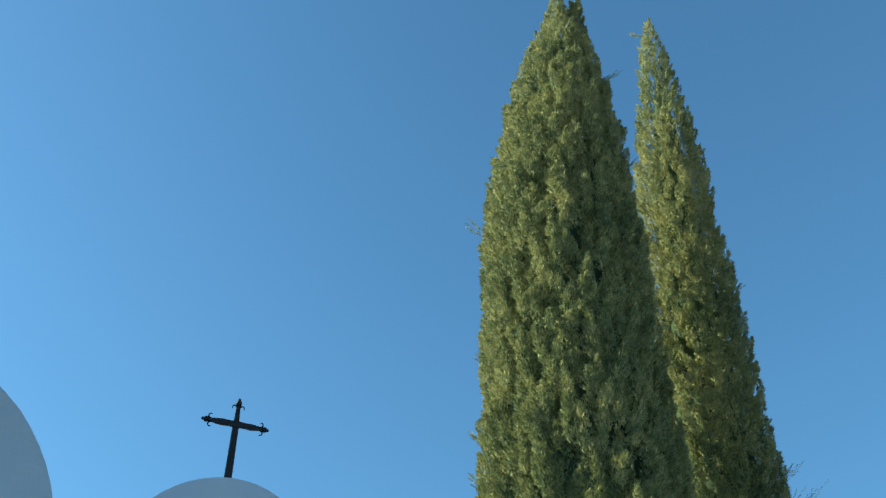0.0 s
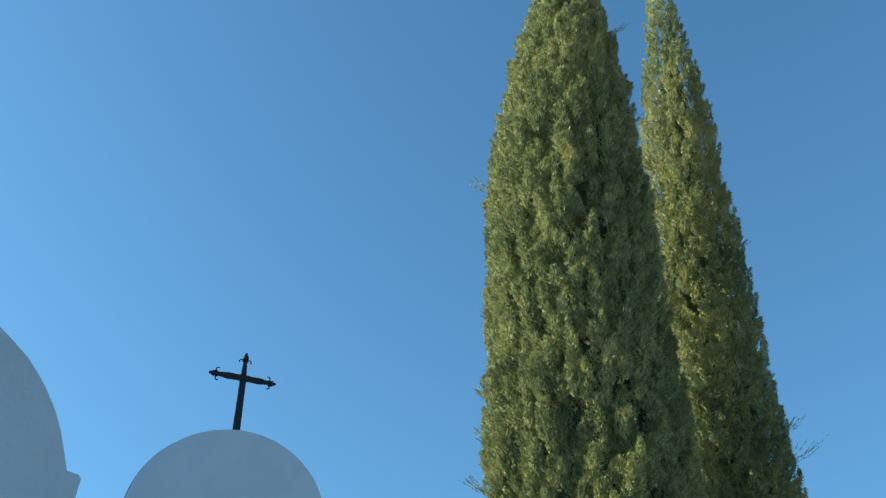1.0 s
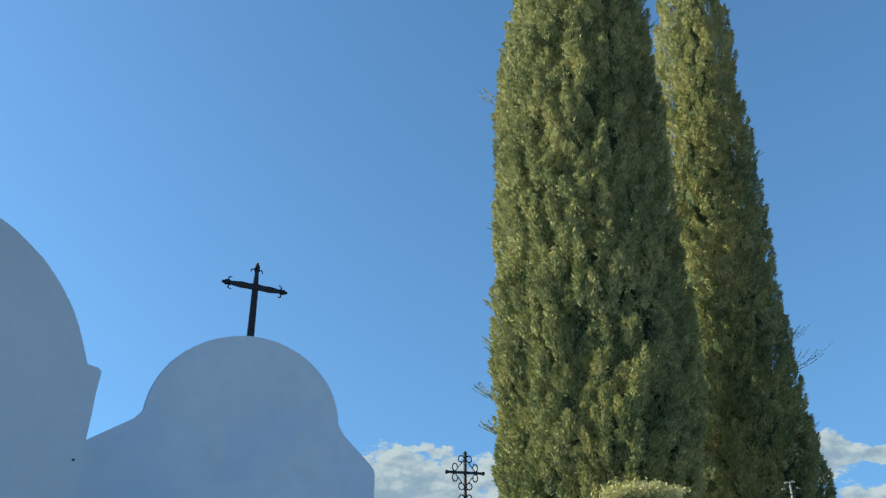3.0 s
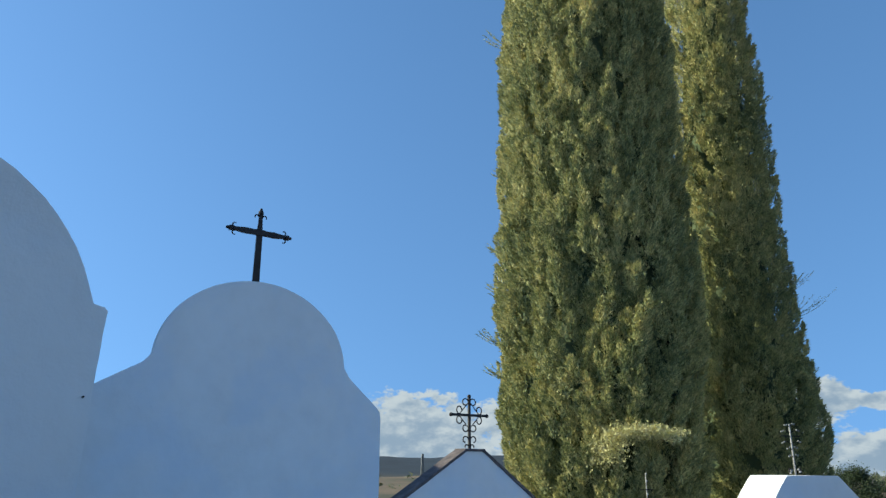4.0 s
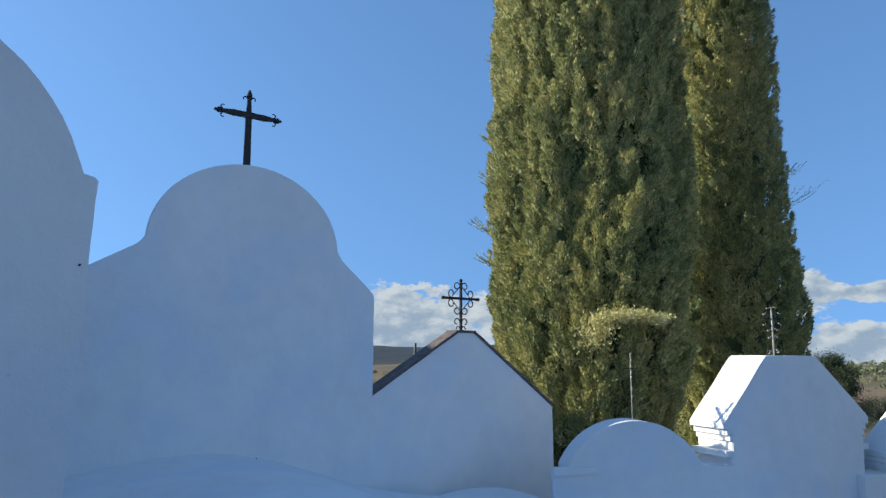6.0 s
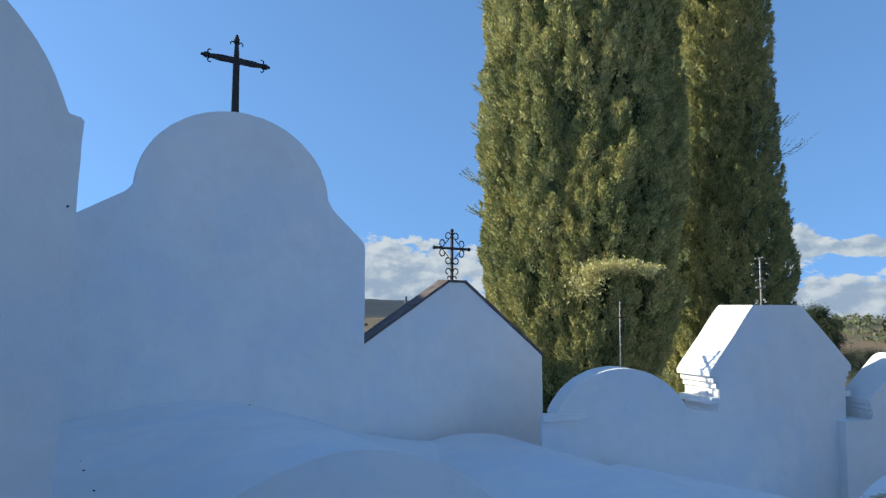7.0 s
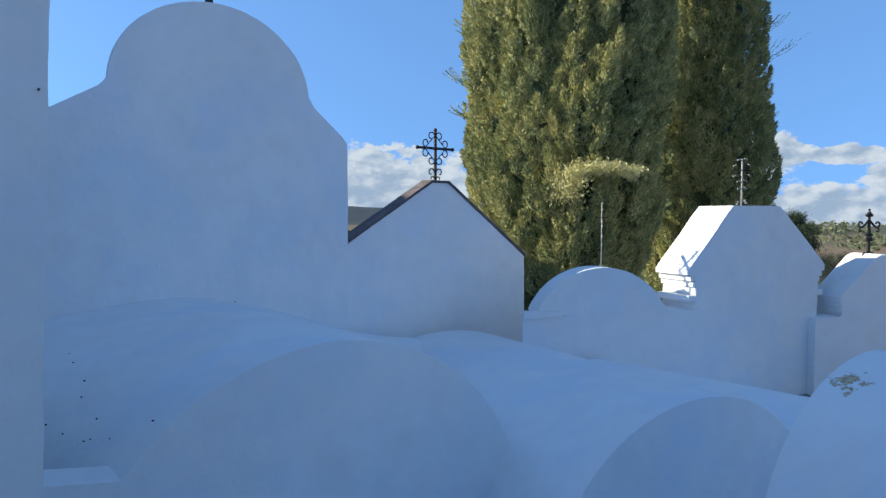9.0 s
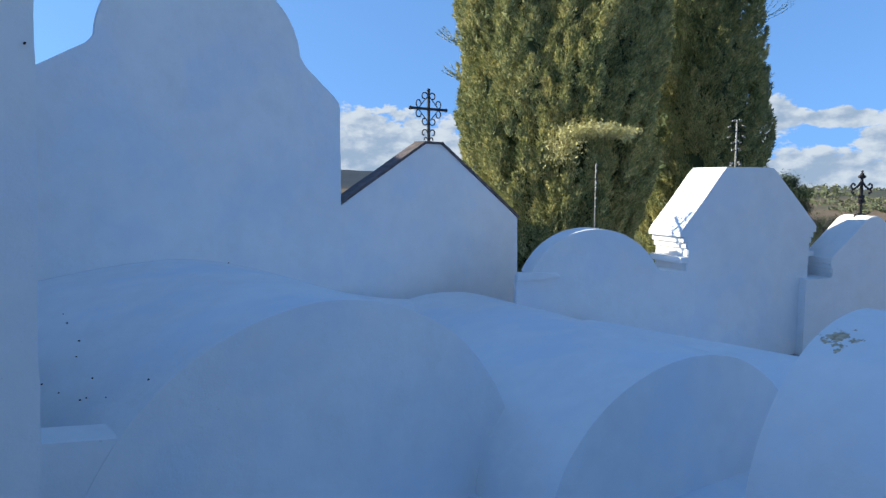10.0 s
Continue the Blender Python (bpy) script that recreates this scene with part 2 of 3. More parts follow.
def curl(cx, cz, r, start, turn, y=0.0, k=14, shrink=0.35):
    """A scroll in the x-z plane about (cx, cz): angles in degrees, tightening as it turns."""
    return [(cx + r * (1 - shrink * i / k) * math.cos(radians(start + turn * i / k)), y, cz + r * (1 - shrink * i / k) * math.sin(radians(start + turn * i / k))) for i in range(k + 1)]


# ---- the land ----


def land_height(x, y):
    r, a = math.hypot(x, y), math.degrees(math.atan2(x, y))
    if r < 16:
        return 0.0
    dip = -11.0 * min(1.0, (r - 16) / 110) ** 1.2
    k = min(1.0, max(0.0, (a - 2) / 14))
    rise_el = -0.75 + 0.15 * k       # how high the nearer slope stands, in degrees
    top = 420 * math.tan(radians(rise_el)) + 1.6
    t = min(1.0, max(0.0, (r - 126) / 290))
    z = dip + (top + 11.0) * t * t * (3 - 2 * t)
    z += (1.5 * noise.noise(Vector((x / 70, y / 70, 0))) + 0.8 * noise.noise(Vector((x / 24, y / 24, 3)))) * min(1.0, (r - 16) / 120)
    if r > 420:
        z -= 14.0 * min(1.0, (r - 420) / 250)
    if r > 800:
        k = min(1.0, max(0.0, (22 - a) / 14))
        ridge = 14.0 + 4.0 + 1350 * math.tan(radians(-1.0 + k * (1.72 + 0.25 * noise.noise(Vector((a / 7, 0.3, 0))))))
        z += min(1.0, (r - 800) / 500) * ridge
    if r > 1400:
        z -= 90.0 * min(1.0, (r - 1400) / 1500)
    return z


def build_land():
    rings = [0.0, 4, 8, 12, 16, 20, 26, 34, 44, 58, 76, 98, 126, 150, 180, 215, 255, 300, 340, 375, 405, 430, 470, 540, 650, 800, 900, 1000, 1100, 1200, 1300, 1370, 1450, 1700, 2200, 3000, 4500]
    bm = bmesh.new()
    fine = sorted(set([round(-180 + 4 * i, 2) for i in range(90)] + [round(-40 + 0.8 * i, 2) for i in range(110)]))
    centre = bm.verts.new((0, 0, 0))
    prev = None
    for r in rings[1:]:
        row = [bm.verts.new((r * math.sin(radians(a)), r * math.cos(radians(a)), land_height(r * math.sin(radians(a)), r * math.cos(radians(a))))) for a in fine]
        for i in range(len(row)):
            j = (i + 1) % len(row)
            if prev:
                bm.faces.new((prev[i], row[i], row[j], prev[j]))
            else:
                bm.faces.new((centre, row[i], row[j]))
        prev = row
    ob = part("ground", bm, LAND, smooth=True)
    return tagged(ob, "dry earth ground falling to stubble hills and a haze-tinted wooded ridge", "ground", kind="structure")


build_land()


def build_scrub():
    """Olive and scrub clumps over the far slopes: many small leafy tufts in one mesh."""
    rng = np.random.default_rng(5)
    V, F = [], []
    for _ in range(9000):
        a = radians(rng.uniform(-22, 46))
        r = rng.uniform(90, 440)
        if a < 0.14 and rng.random() < 0.75:
            continue
        x, y = r * math.sin(a), r * math.cos(a)
        if noise.noise(Vector((x / 45, y / 45, 7))) < -0.05 + 0.25 * rng.random():
            continue
        z, s = land_height(x, y), rng.uniform(0.35, 0.95) * (0.7 + r / 500)
        k = 9
        c = rng.normal(0, 1, (k, 3)) * (0.42 * s, 0.42 * s, 0.26 * s) + (x, y, z + 0.55 * s)
        for p in c:
            d = rng.normal(0, 1, (3, 3)) * 0.5 * s
            i = len(V)
            V.extend((p + d).tolist())
            F.append((i, i + 1, i + 2))
    ob = mesh_np("scrub", np.array(V), np.array(F), OLIVE)
    tagged(ob, "grey-green olive and scrub clumps on the far hillside", "scrub", kind="stuff")


build_scrub()


def pylon(at, h):
    top = thing("pylon", at, "slim grey steel lattice mast on the far slope", "mast")
    for sx in (-1, 1):
        bm = bmesh.new()
        tube(bm, [(sx * h * 0.05, 0, 0), (sx * h * 0.012, 0, h)], h * 0.017, 5)
        part("upright", bm, STEEL, top)
    for i in range(7):
        bm = bmesh.new()
        z0, z1 = h * i / 7, h * (i + 1) / 7
        w0, w1 = h * (0.05 - 0.038 * i / 7), h * (0.05 - 0.038 * (i + 1) / 7)
        s = 1 if i % 2 else -1
        tube(bm, [(s * w0, 0, z0), (-s * w1, 0, z1)], h * 0.009, 4)
        part("brace", bm, STEEL, top)


pylon((-9.8, 260.0, land_height(-9.8, 260) - 0.5), 6.4 - land_height(-9.8, 260))

# ---- tombs ----
A_ROW = 35.0
MAIN = (-1.377, 5.047)


def domed_tomb(at, a, name, label, centre, neck_hw, neck_z, rise, sh_l, sh_r, thick, foot=0.0, seed=0.0, lean=0.0):
    """A whitewashed tomb front with a round head on sloping shoulders. sh_l, sh_r: (x, z) of the shoulders' outer ends."""
    ob = thing(name, at, label, "tomb", "whitewashed tombs", a)
    pts = [(sh_l[0] + lean, foot), (sh_l[0], sh_l[1])] + arc(centre, neck_z, neck_hw - 0.024, rise, 180, 92) + arc(centre, neck_z, neck_hw, rise, 90, 0) + [(sh_r[0], sh_r[1]), (sh_r[0] - lean, foot)]
    part("tomb_wall", slab(pts, 0, thick, seed=seed), WHITE, ob)
    return ob


domed_tomb(MAIN, A_ROW, "domed_tomb", "whitewashed tomb front with round head and sloping shoulders", 0.033, 0.70, 2.52, 0.597, (-1.06, 2.27), (1.057, 2.237), 0.065, seed=2.0)

# the tomb close on the left, its round head on a narrow ledge
left = thing("domed_tomb", (-1.033, 2.228), "tall whitewashed tomb with round head and small ledge", "tomb", "whitewashed tombs", A_ROW)
pts = [(-1.24, 0.0), (-1.31, 2.31)] + arc(-0.655, 2.185, 0.622, 0.622, 168, 12.5) + [(-0.045, 2.318), (-0.012, 2.316), (0.0, 2.305), (-0.004, 2.2), (-0.085, 0.0)]
part("tomb_wall", slab(pts, 0, 0.16, soft=0.012, step=0.035, wobble=0.006, seed=7.0), WHITE, left)
# unseen vaulted body behind it, added to keep the sun off the foreground
body = arc(-0.66, 1.95, 0.52, 0.75, k=20)
body = [(-1.18, 0.0)] + body + [(-0.14, 0.0)]
part("shade_body", loft([[(x, y, z) for x, z in body] for y in (0.155, 0.8, 1.3, 1.75)], seed=4.0), WHITE, left, smooth=False)

# gabled tomb with a thin weathered roof
G_AT, G_A = (-0.53, 5.72), 40.0
gable = thing("gabled_tomb", G_AT, "whitewashed gabled tomb with thin weathered tile roof", "tomb", "whitewashed tombs", G_A)
G_TOP = [(0.005, 1.455), (0.885, 1.965), (1.085, 1.965), (2.09, 1.29)]
# wall runs on unseen to x -0.4, added to block a sliver of sun
part("tomb_wall", slab([(-0.4, 0.0), (-0.4, 1.2), (0.004, 1.2)] + G_TOP + [(2.10, 0.0)], 0, 0.125, soft=0.008, seed=11.0), WHITE, gable)
for (x0, z0), (x1, z1) in zip(G_TOP, G_TOP[1:]):
    L, ang = math.hypot(x1 - x0, z1 - z0), math.atan2(z1 - z0, x1 - x0)
    nx, nz = -math.sin(ang), math.cos(ang)
    ex = 0.012 * math.cos(ang)
    pts = [(x0 + 0.002 * nx - ex, z0 + 0.002 * nz), (x1 + 0.002 * nx + ex, z1 + 0.002 * nz), (x1 + 0.024 * nx + ex, z1 + 0.024 * nz), (x0 + 0.024 * nx - ex, z0 + 0.024 * nz)]
    part("roof_slab", slab(pts, -0.012, 0.13, soft=0.004, step=0.08, wobble=0.003, seed=x0), ROOF, gable, "thin weathered brown roof slab")

# low tomb with a round head, on a plain wall
D_AT, D_A = (1.638, 6.10), 8.4
low = thing("round_tomb", D_AT, "low whitewashed tomb with round vaulted head", "tomb", "whitewashed tombs", D_A)
part("side_wall", slab([(-0.738, 0.0), (-0.738, 0.866), (-0.55, 0.866), (-0.55, 0.0)], 0.003, 0.06, soft=0.012, seed=16.0), WHITE, low)
part("tomb_wall", slab([(-0.60, 0.0), (-0.60, 0.87)] + arc(-0.035, 0.605, 0.64, 0.64, 155.0, 25.2) + [(0.90, 0.860), (0.90, 0.0)], 0, 0.27, soft=0.02, seed=15.0), WHITE, low)
part("ledge", slab([(-0.745, 0.82), (-0.745, 0.896), (-0.40, 0.884), (-0.36, 0.85)], -0.035, 0.002, soft=0.012, step=0.06, seed=17.0), WHITE, low)

# tomb with a flat-topped gable over stepped mouldings
T_AT, T_A = (2.825, 6.357), 20.0
tower = thing("hipped_tomb", T_AT, "whitewashed tomb with flat-topped gable and stepped mouldings", "tomb", "whitewashed tombs", T_A)
part("tomb_wall", slab([(-0.385, 0.0), (-0.40, 0.86), (-0.40, 1.165), (-0.49, 1.166), (-0.492, 1.205), (0.0, 1.775), (0.56, 1.775), (1.145, 1.225), (1.143, 1.166), (1.05, 1.165), (1.05, 0.86), (1.04, 0.0)], 0, 0.43, soft=0.01, seed=21.0), WHITE, tower)
STEPS = [(0.455, 1.117, 1.163), (0.43, 1.067, 1.114), (0.408, 0.994, 1.064), (0.475, 0.937, 0.99), (0.41, 0.86, 0.934)]
for hw, z0, z1 in STEPS:
    for x0, x1 in ((-hw, -0.392), (1.042, 0.655 + hw)):
        part("moulding", slab([(x0, z0), (x0, z1), (x1, z1), (x1, z0)], 0.004, 0.426, soft=0.006, step=0.1, wobble=0.002, seed=z0), WHITE, tower)

# its neighbour, with a round-pointed head over mouldings
R_AT, R_A = (3.985, 6.62), 8.0
right = thing("pointed_tomb", R_AT, "whitewashed tomb with pointed head and stepped mouldings", "tomb", "whitewashed tombs", R_A)
RX, RZ = 0.45, 1.322
head = [(RX - 0.43, 0.74), (RX - 0.43, 0.868), (RX - 0.452, 0.87), (RX - 0.456, 0.925)] + arc(RX, RZ - 0.09, 0.11, 0.09, 140, 40, 8) + [(RX + 0.456, 0.925), (RX + 0.452, 0.87), (RX + 0.43, 0.868), (RX + 0.43, 0.0)]
part("tomb_wall", slab([(-0.26, 0.0), (-0.26, 0.735)] + head, 0.0, 0.39, soft=0.012, step=0.04, seed=31.0), WHITE, right)
for dx, z0, z1 in ((0.445, 0.825, 0.866), (0.452, 0.785, 0.822)):
    for x0, x1 in ((RX - dx, RX - 0.426), (RX + 0.426, RX + dx)):
        part("moulding", slab([(x0, z0), (x0, z1), (x1, z1), (x1, z0)], 0.006, 0.384, soft=0.005, step=0.1, wobble=0.002, seed=x0), WHITE, right)


# plain wall behind the view, added to cut low sky light on end walls
sky_block = thing("sky_blocker", (-5.5, -3.1), "unseen plain whitewashed wall, added to cut low sky light", "tomb row")
part("blocker_wall", slab([(0.0, 0.0), (0.0, 1.8), (15.0, 1.8), (15.0, 0.0)], -1.2, 0.0, step=0.4, seed=71.0), WHITE, sky_block)
part("coping", slab([(-0.05, 1.804), (-0.05, 1.9), (15.05, 1.9), (15.05, 1.804)], -1.25, 0.05, step=0.4, seed=73.0), WHITE, sky_block)

# plain block out of view, added beyond the left-hand tombs to shade the foreground
shade_block = thing("shade_block", (-5.6, -3.0), "unseen whitewashed block with a lower wing, added to shade the foreground", "building")
for name, y0, y1, z in (("shade_wall", 0.0, 8.85, 5.45), ("shade_wing_wall", 8.852, 12.6, 4.25)):
    part(name, slab([(-2.2, 0.0), (-2.2, z), (0.0, z), (0.0, 0.0)], y0, y1, step=0.4, seed=61.0), WHITE, shade_block)
for y0, y1, z in ((-0.05, 8.85, 5.454), (8.852, 12.65, 4.254)):
    part("coping", slab([(-2.25, z), (-2.25, z + 0.09), (0.05, z + 0.09), (0.05, z)], y0, y1, step=0.4, seed=63.0), WHITE, shade_block)
plinth = thing("plinth", (1.0, 3.1), "low whitewashed base slab beneath the vaults", "base slab", a=30.0)
part("slab", slab([(-1.6, -0.05), (-1.6, 0.03), (3.4, 0.03), (3.4, -0.05)], -1.2, 3.0, step=0.2, seed=67.0), WHITE, plinth)

# vaults that lie in front of the fronts
def lying_vault(name, at, a, label, sections, mat=WHITE, seed=0.0, jitter=0.008, end_wall=False):
    """sections: (y, centre, half width, springing height, top height) along the vault."""
    ob = thing(name, at, label, "tomb vault", "lying vaults", a)
    rows = []
    for y, c, hw, zs, zt in sections:
        rows.append([(c - hw, y, 0.0)] + [(x, y, z) for x, z in arc(c, zs, hw, zt - zs, k=44)] + [(c + hw, y, 0.0)])
    bm = loft(rows, jitter=jitter, seed=seed)
    rims = [e for e in bm.edges if len(e.link_faces) == 2 and any(len(f.verts) > 4 for f in e.link_faces)]
    bmesh.ops.bevel(bm, geom=rims, offset=0.02, segments=3, profile=0.5, affect="EDGES", clamp_overlap=True)
    vault = part("vault", bm, mat, ob)
    vault.data.shade_smooth()
    vault.data.set_sharp_from_angle(angle=radians(50))
    if end_wall:
        y, c, hw, zs, zt = sections[0]
        rim = [(c - hw - 0.004, 0.0)] + arc(c, zs, hw + 0.004, zt - zs + 0.005, k=60) + [(c + hw + 0.004, 0.0)]
        part("end_wall", slab(rim, y - 0.035, y + 0.02, soft=0.016, step=0.06, wobble=0.004, seed=seed + 1), mat, ob)
    return ob


def between(s0, s1, k):
    return [tuple(a + (b_ - a) * i / k for a, b_ in zip(s0, s1)) for i in range(k + 1)]


def flared_vault(at, a, label, y0, y1, seed):
    """A vault with a round end wall that spreads into a bell-shaped heap against the wall behind it."""
    ob = thing("barrel_vault", at, label, "tomb vault", "lying vaults", a)
    rows = []
    for i in range(19):
        t = i / 18
        k = t * t * (3 - 2 * t)
        row = []
        for j in range(61):
            u = -1 + j / 30
            xe, ze = -0.2 + 1.12 * math.sin(u * math.pi / 2), 0.03 + 1.1 * math.cos(u * math.pi / 2)
            xb = -0.25 + (2.1 if u > 0 else 1.6) * u
            zb = 0.62 + 0.507 * math.exp(-((xb + 0.25) / (1.255 if u > 0 else 1.9)) ** 2)
            row.append((xe + (xb - xe) * k, y0 + (y1 - y0) * t, ze + (zb - ze) * k))
        rows.append([(row[0][0], row[0][1], 0.0)] + row + [(row[-1][0], row[-1][1], 0.0)])
    vault = part("vault", loft(rows, jitter=0.008, seed=seed), WHITE, ob)
    vault.data.shade_smooth()
    vault.data.set_sharp_from_angle(angle=radians(50))
    rim = [(-1.324, 0.0)] + arc(-0.2, 0.03, 1.124, 1.105, k=60) + [(0.924, 0.0)]
    part("end_wall", slab(rim, y0 - 0.035, y0 + 0.02, soft=0.016, step=0.06, wobble=0.004, seed=seed + 1), WHITE, ob)


flared_vault(MAIN, A_ROW, "whitewashed barrel vault before the domed tomb", -2.07, -0.003, 41.0)
wall = thing("low_wall", MAIN, "low whitewashed wall beside the barrel vault", "wall", "", A_ROW)
part("wall_body", slab([(-2.2, 0.0), (-2.2, 0.80), (-1.34, 0.755), (-1.1, 0.715), (-1.0, 0.70), (-1.0, 0.0)], -2.101, -1.90, soft=0.02, seed=43.0), WHITE, wall)
lying_vault("barrel_vault", (1.62, 3.785), 30.0, "low whitewashed barrel vault before the gabled tomb", between((0.0, -0.2, 0.96, 0.02, 0.75), (2.72, 0.02, 1.1, 0.02, 0.70), 14), seed=47.0, end_wall=True)
lying_vault("barrel_vault", (2.55, 4.55), 40.0, "low greyish whitewashed vault between the tombs", between((-0.9, 0.0, 0.62, 0.05, 0.50), (1.75, 0.0, 0.62, 0.05, 0.50), 10), seed=53.0)
lying_vault("barrel_vault", (1.554, 2.611), 35.0, "whitewashed vault with a flaking brown stain", between((-2.1, 0.2, 0.765, 0.54, 1.17), (0.0, 0.2, 0.765, 0.54, 1.17), 14), WHITE_STAINED, seed=59.0, jitter=0.006)

# ---- crosses ----


def forged_cross(at, a):
    """Flat black iron cross with swelling arms, ball ends and curled hooks."""
    ob = thing("iron_cross", at, "black wrought iron cross with ball ends and curled hooks", "cross", "tomb crosses", a)
    zc = 0.368
    part("pole", slab([(-0.026, -0.03), (-0.021, zc - 0.03), (-0.012, 0.50), (0.012, 0.50), (0.021, zc - 0.03), (0.026, -0.03)], -0.01, 0.01, soft=0.003, step=0), IRON, ob)
    part("crossbar", slab([(-0.20, zc - 0.011), (-0.11, zc - 0.022), (-0.05, zc - 0.015), (0, zc - 0.024), (0.05, zc - 0.015), (0.11, zc - 0.022), (0.20, zc - 0.011), (0.20, zc + 0.011), (0.11, zc + 0.022), (0.05, zc + 0.016), (0, zc + 0.026), (-0.05, zc + 0.016), (-0.11, zc + 0.022), (-0.20, zc + 0.011)], -0.0135, 0.0135, soft=0.003, step=0), IRON, ob)
    for x, z, dx, dz in ((-0.19, zc, -1, 0), (0.19, zc, 1, 0), (0, 0.49, 0, 1)):
        bm = bmesh.new()
        ball(bm, (x + 0.028 * dx, 0, z + 0.030 * dz), 0.021, 1.25 if dz else 1.0)
        ball(bm, (x + 0.052 * dx, 0, z + 0.058 * dz), 0.0115)
        part("ball_end", bm, IRON, ob, smooth=True)
        for s in (-1, 1):
            bm = bmesh.new()
            base = math.degrees(math.atan2(dz, dx))
            px, pz = -dz * s, dx * s
            c = curl(x + 0.030 * px - 0.002 * dx, z + 0.030 * pz - 0.002 * dz, 0.017, base + s * -90 + 0, s * 215, k=10, shrink=0.15)
            tube(bm, c, 0.0065, 6, 0.0035)
            part("hook", bm, IRON, ob, smooth=True)
    return ob


forged_cross((MAIN[0] - 0.006, MAIN[1] + 0.02, 3.122), 36.0)


def scroll_cross(at, a):
    """Thin black cross with scrolls in its corners and at its foot."""
    ob = thing("scroll_cross", at, "slender black iron cross with scrollwork", "cross", "tomb crosses", a)
    h, zc, arm = 0.42, 0.262, 0.185
    part("pole", box(-0.011, 0.011, -0.008, 0.008, -0.03, h - 0.02, 0.002), IRON, ob)
    part("crossbar", box(-arm + 0.01, arm - 0.01, -0.0105, 0.0105, zc - 0.01, zc + 0.01, 0.002), IRON, ob)
    for x, z in ((-arm, zc), (arm, zc), (0, h - 0.01)):
        part("ball_end", ball(bmesh.new(), (x, 0, z), 0.016), IRON, ob, smooth=True)
    for sx in (-1, 1):
        for sz in (-1, 1):
            bm = bmesh.new()
            tube(bm, [(sx * 0.10, 0, zc + sz * 0.008), (sx * 0.008, 0, zc + sz * 0.10)], 0.004, 5)
            part("brace", bm, IRON, ob)
            for cx, cz, st, tn in ((0.098, 0.042, -90, 285), (0.042, 0.098, 180, -285)):
                bm = bmesh.new()
                c = [(sx * p[0], 0, zc + sz * p[2]) for p in curl(cx, cz, 0.036, st, tn, shrink=0.5)]
                tube(bm, c, 0.0052, 5)
                part("scroll", bm, IRON, ob, smooth=True)
        for cz, r, st, tn in ((0.070, 0.032, 180, -270), (0.016, 0.022, 180, -200)):
            bm = bmesh.new()
            tube(bm, [(sx * p[0], 0, p[2]) for p in curl(r + 0.010, cz, r, st, tn, shrink=0.45)], 0.0052, 5)
            part("scroll", bm, IRON, ob, smooth=True)
    return ob


ua = radians(G_A)
scroll_cross((G_AT[0] + 0.955 * math.cos(ua) - 0.03 * math.sin(ua), G_AT[1] + 0.955 * math.sin(ua) + 0.03 * math.cos(ua), 1.985), 38.0).scale = (1.07, 1.07, 1.07)


def blossom_cross(at, a):
    """White painted cross hung with small white knobs like flowers."""
    ob = thing("blossom_cross", at, "white painted iron cross with small white flower knobs", "cross", "tomb crosses", a)
    tube_ = tube(bmesh.new(), [(0, 0, -0.03), (0, 0, 0.2), (0, 0, 0.42)], 0.0085, 8, 0.0075)
    part("pole", tube_, WHITE_IRON, ob, smooth=True)
    part("crossbar", box(-0.105, 0.105, -0.004, 0.004, 0.312, 0.321, 0.001), IRON, ob, "thin dark crossbar")
    knobs = [(0.03, 0.418), (0.052, 0.413), (0.075, 0.365), (0.098, 0.358), (0.078, 0.27), (0.1, 0.262), (0.03, 0.222), (0.055, 0.212), (0.05, 0.148), (0.03, 0.155), (0.055, 0.012), (0.04, 0.03)]
    for sx in (-1, 1):
        for x, z in knobs:
            part("knob", ball(bmesh.new(), (sx * x, 0, z + 0.004 * sx), 0.0078 if z > 0.05 else 0.011), WHITE_IRON, ob, smooth=True)
        for z, x in ((0.412, 0.055), (0.36, 0.098), (0.266, 0.1), (0.216, 0.058), (0.15, 0.05)):
            bm = bmesh.new()
            tube(bm, [(0, 0, z - 0.02), (sx * x * 0.5, 0, z + 0.008), (sx * x, 0, z)], 0.003, 5)
            part("stem", bm, IRON, ob)
        bm = bmesh.new()
        tube(bm, curl(sx * 0.045, 0.02, 0.024, 90, sx * -220, shrink=0.3), 0.006, 5)
        part("foot_scroll", bm, IRON, ob)
    return ob


blossom_cross((3.025, 6.63, 1.79), 20.0)


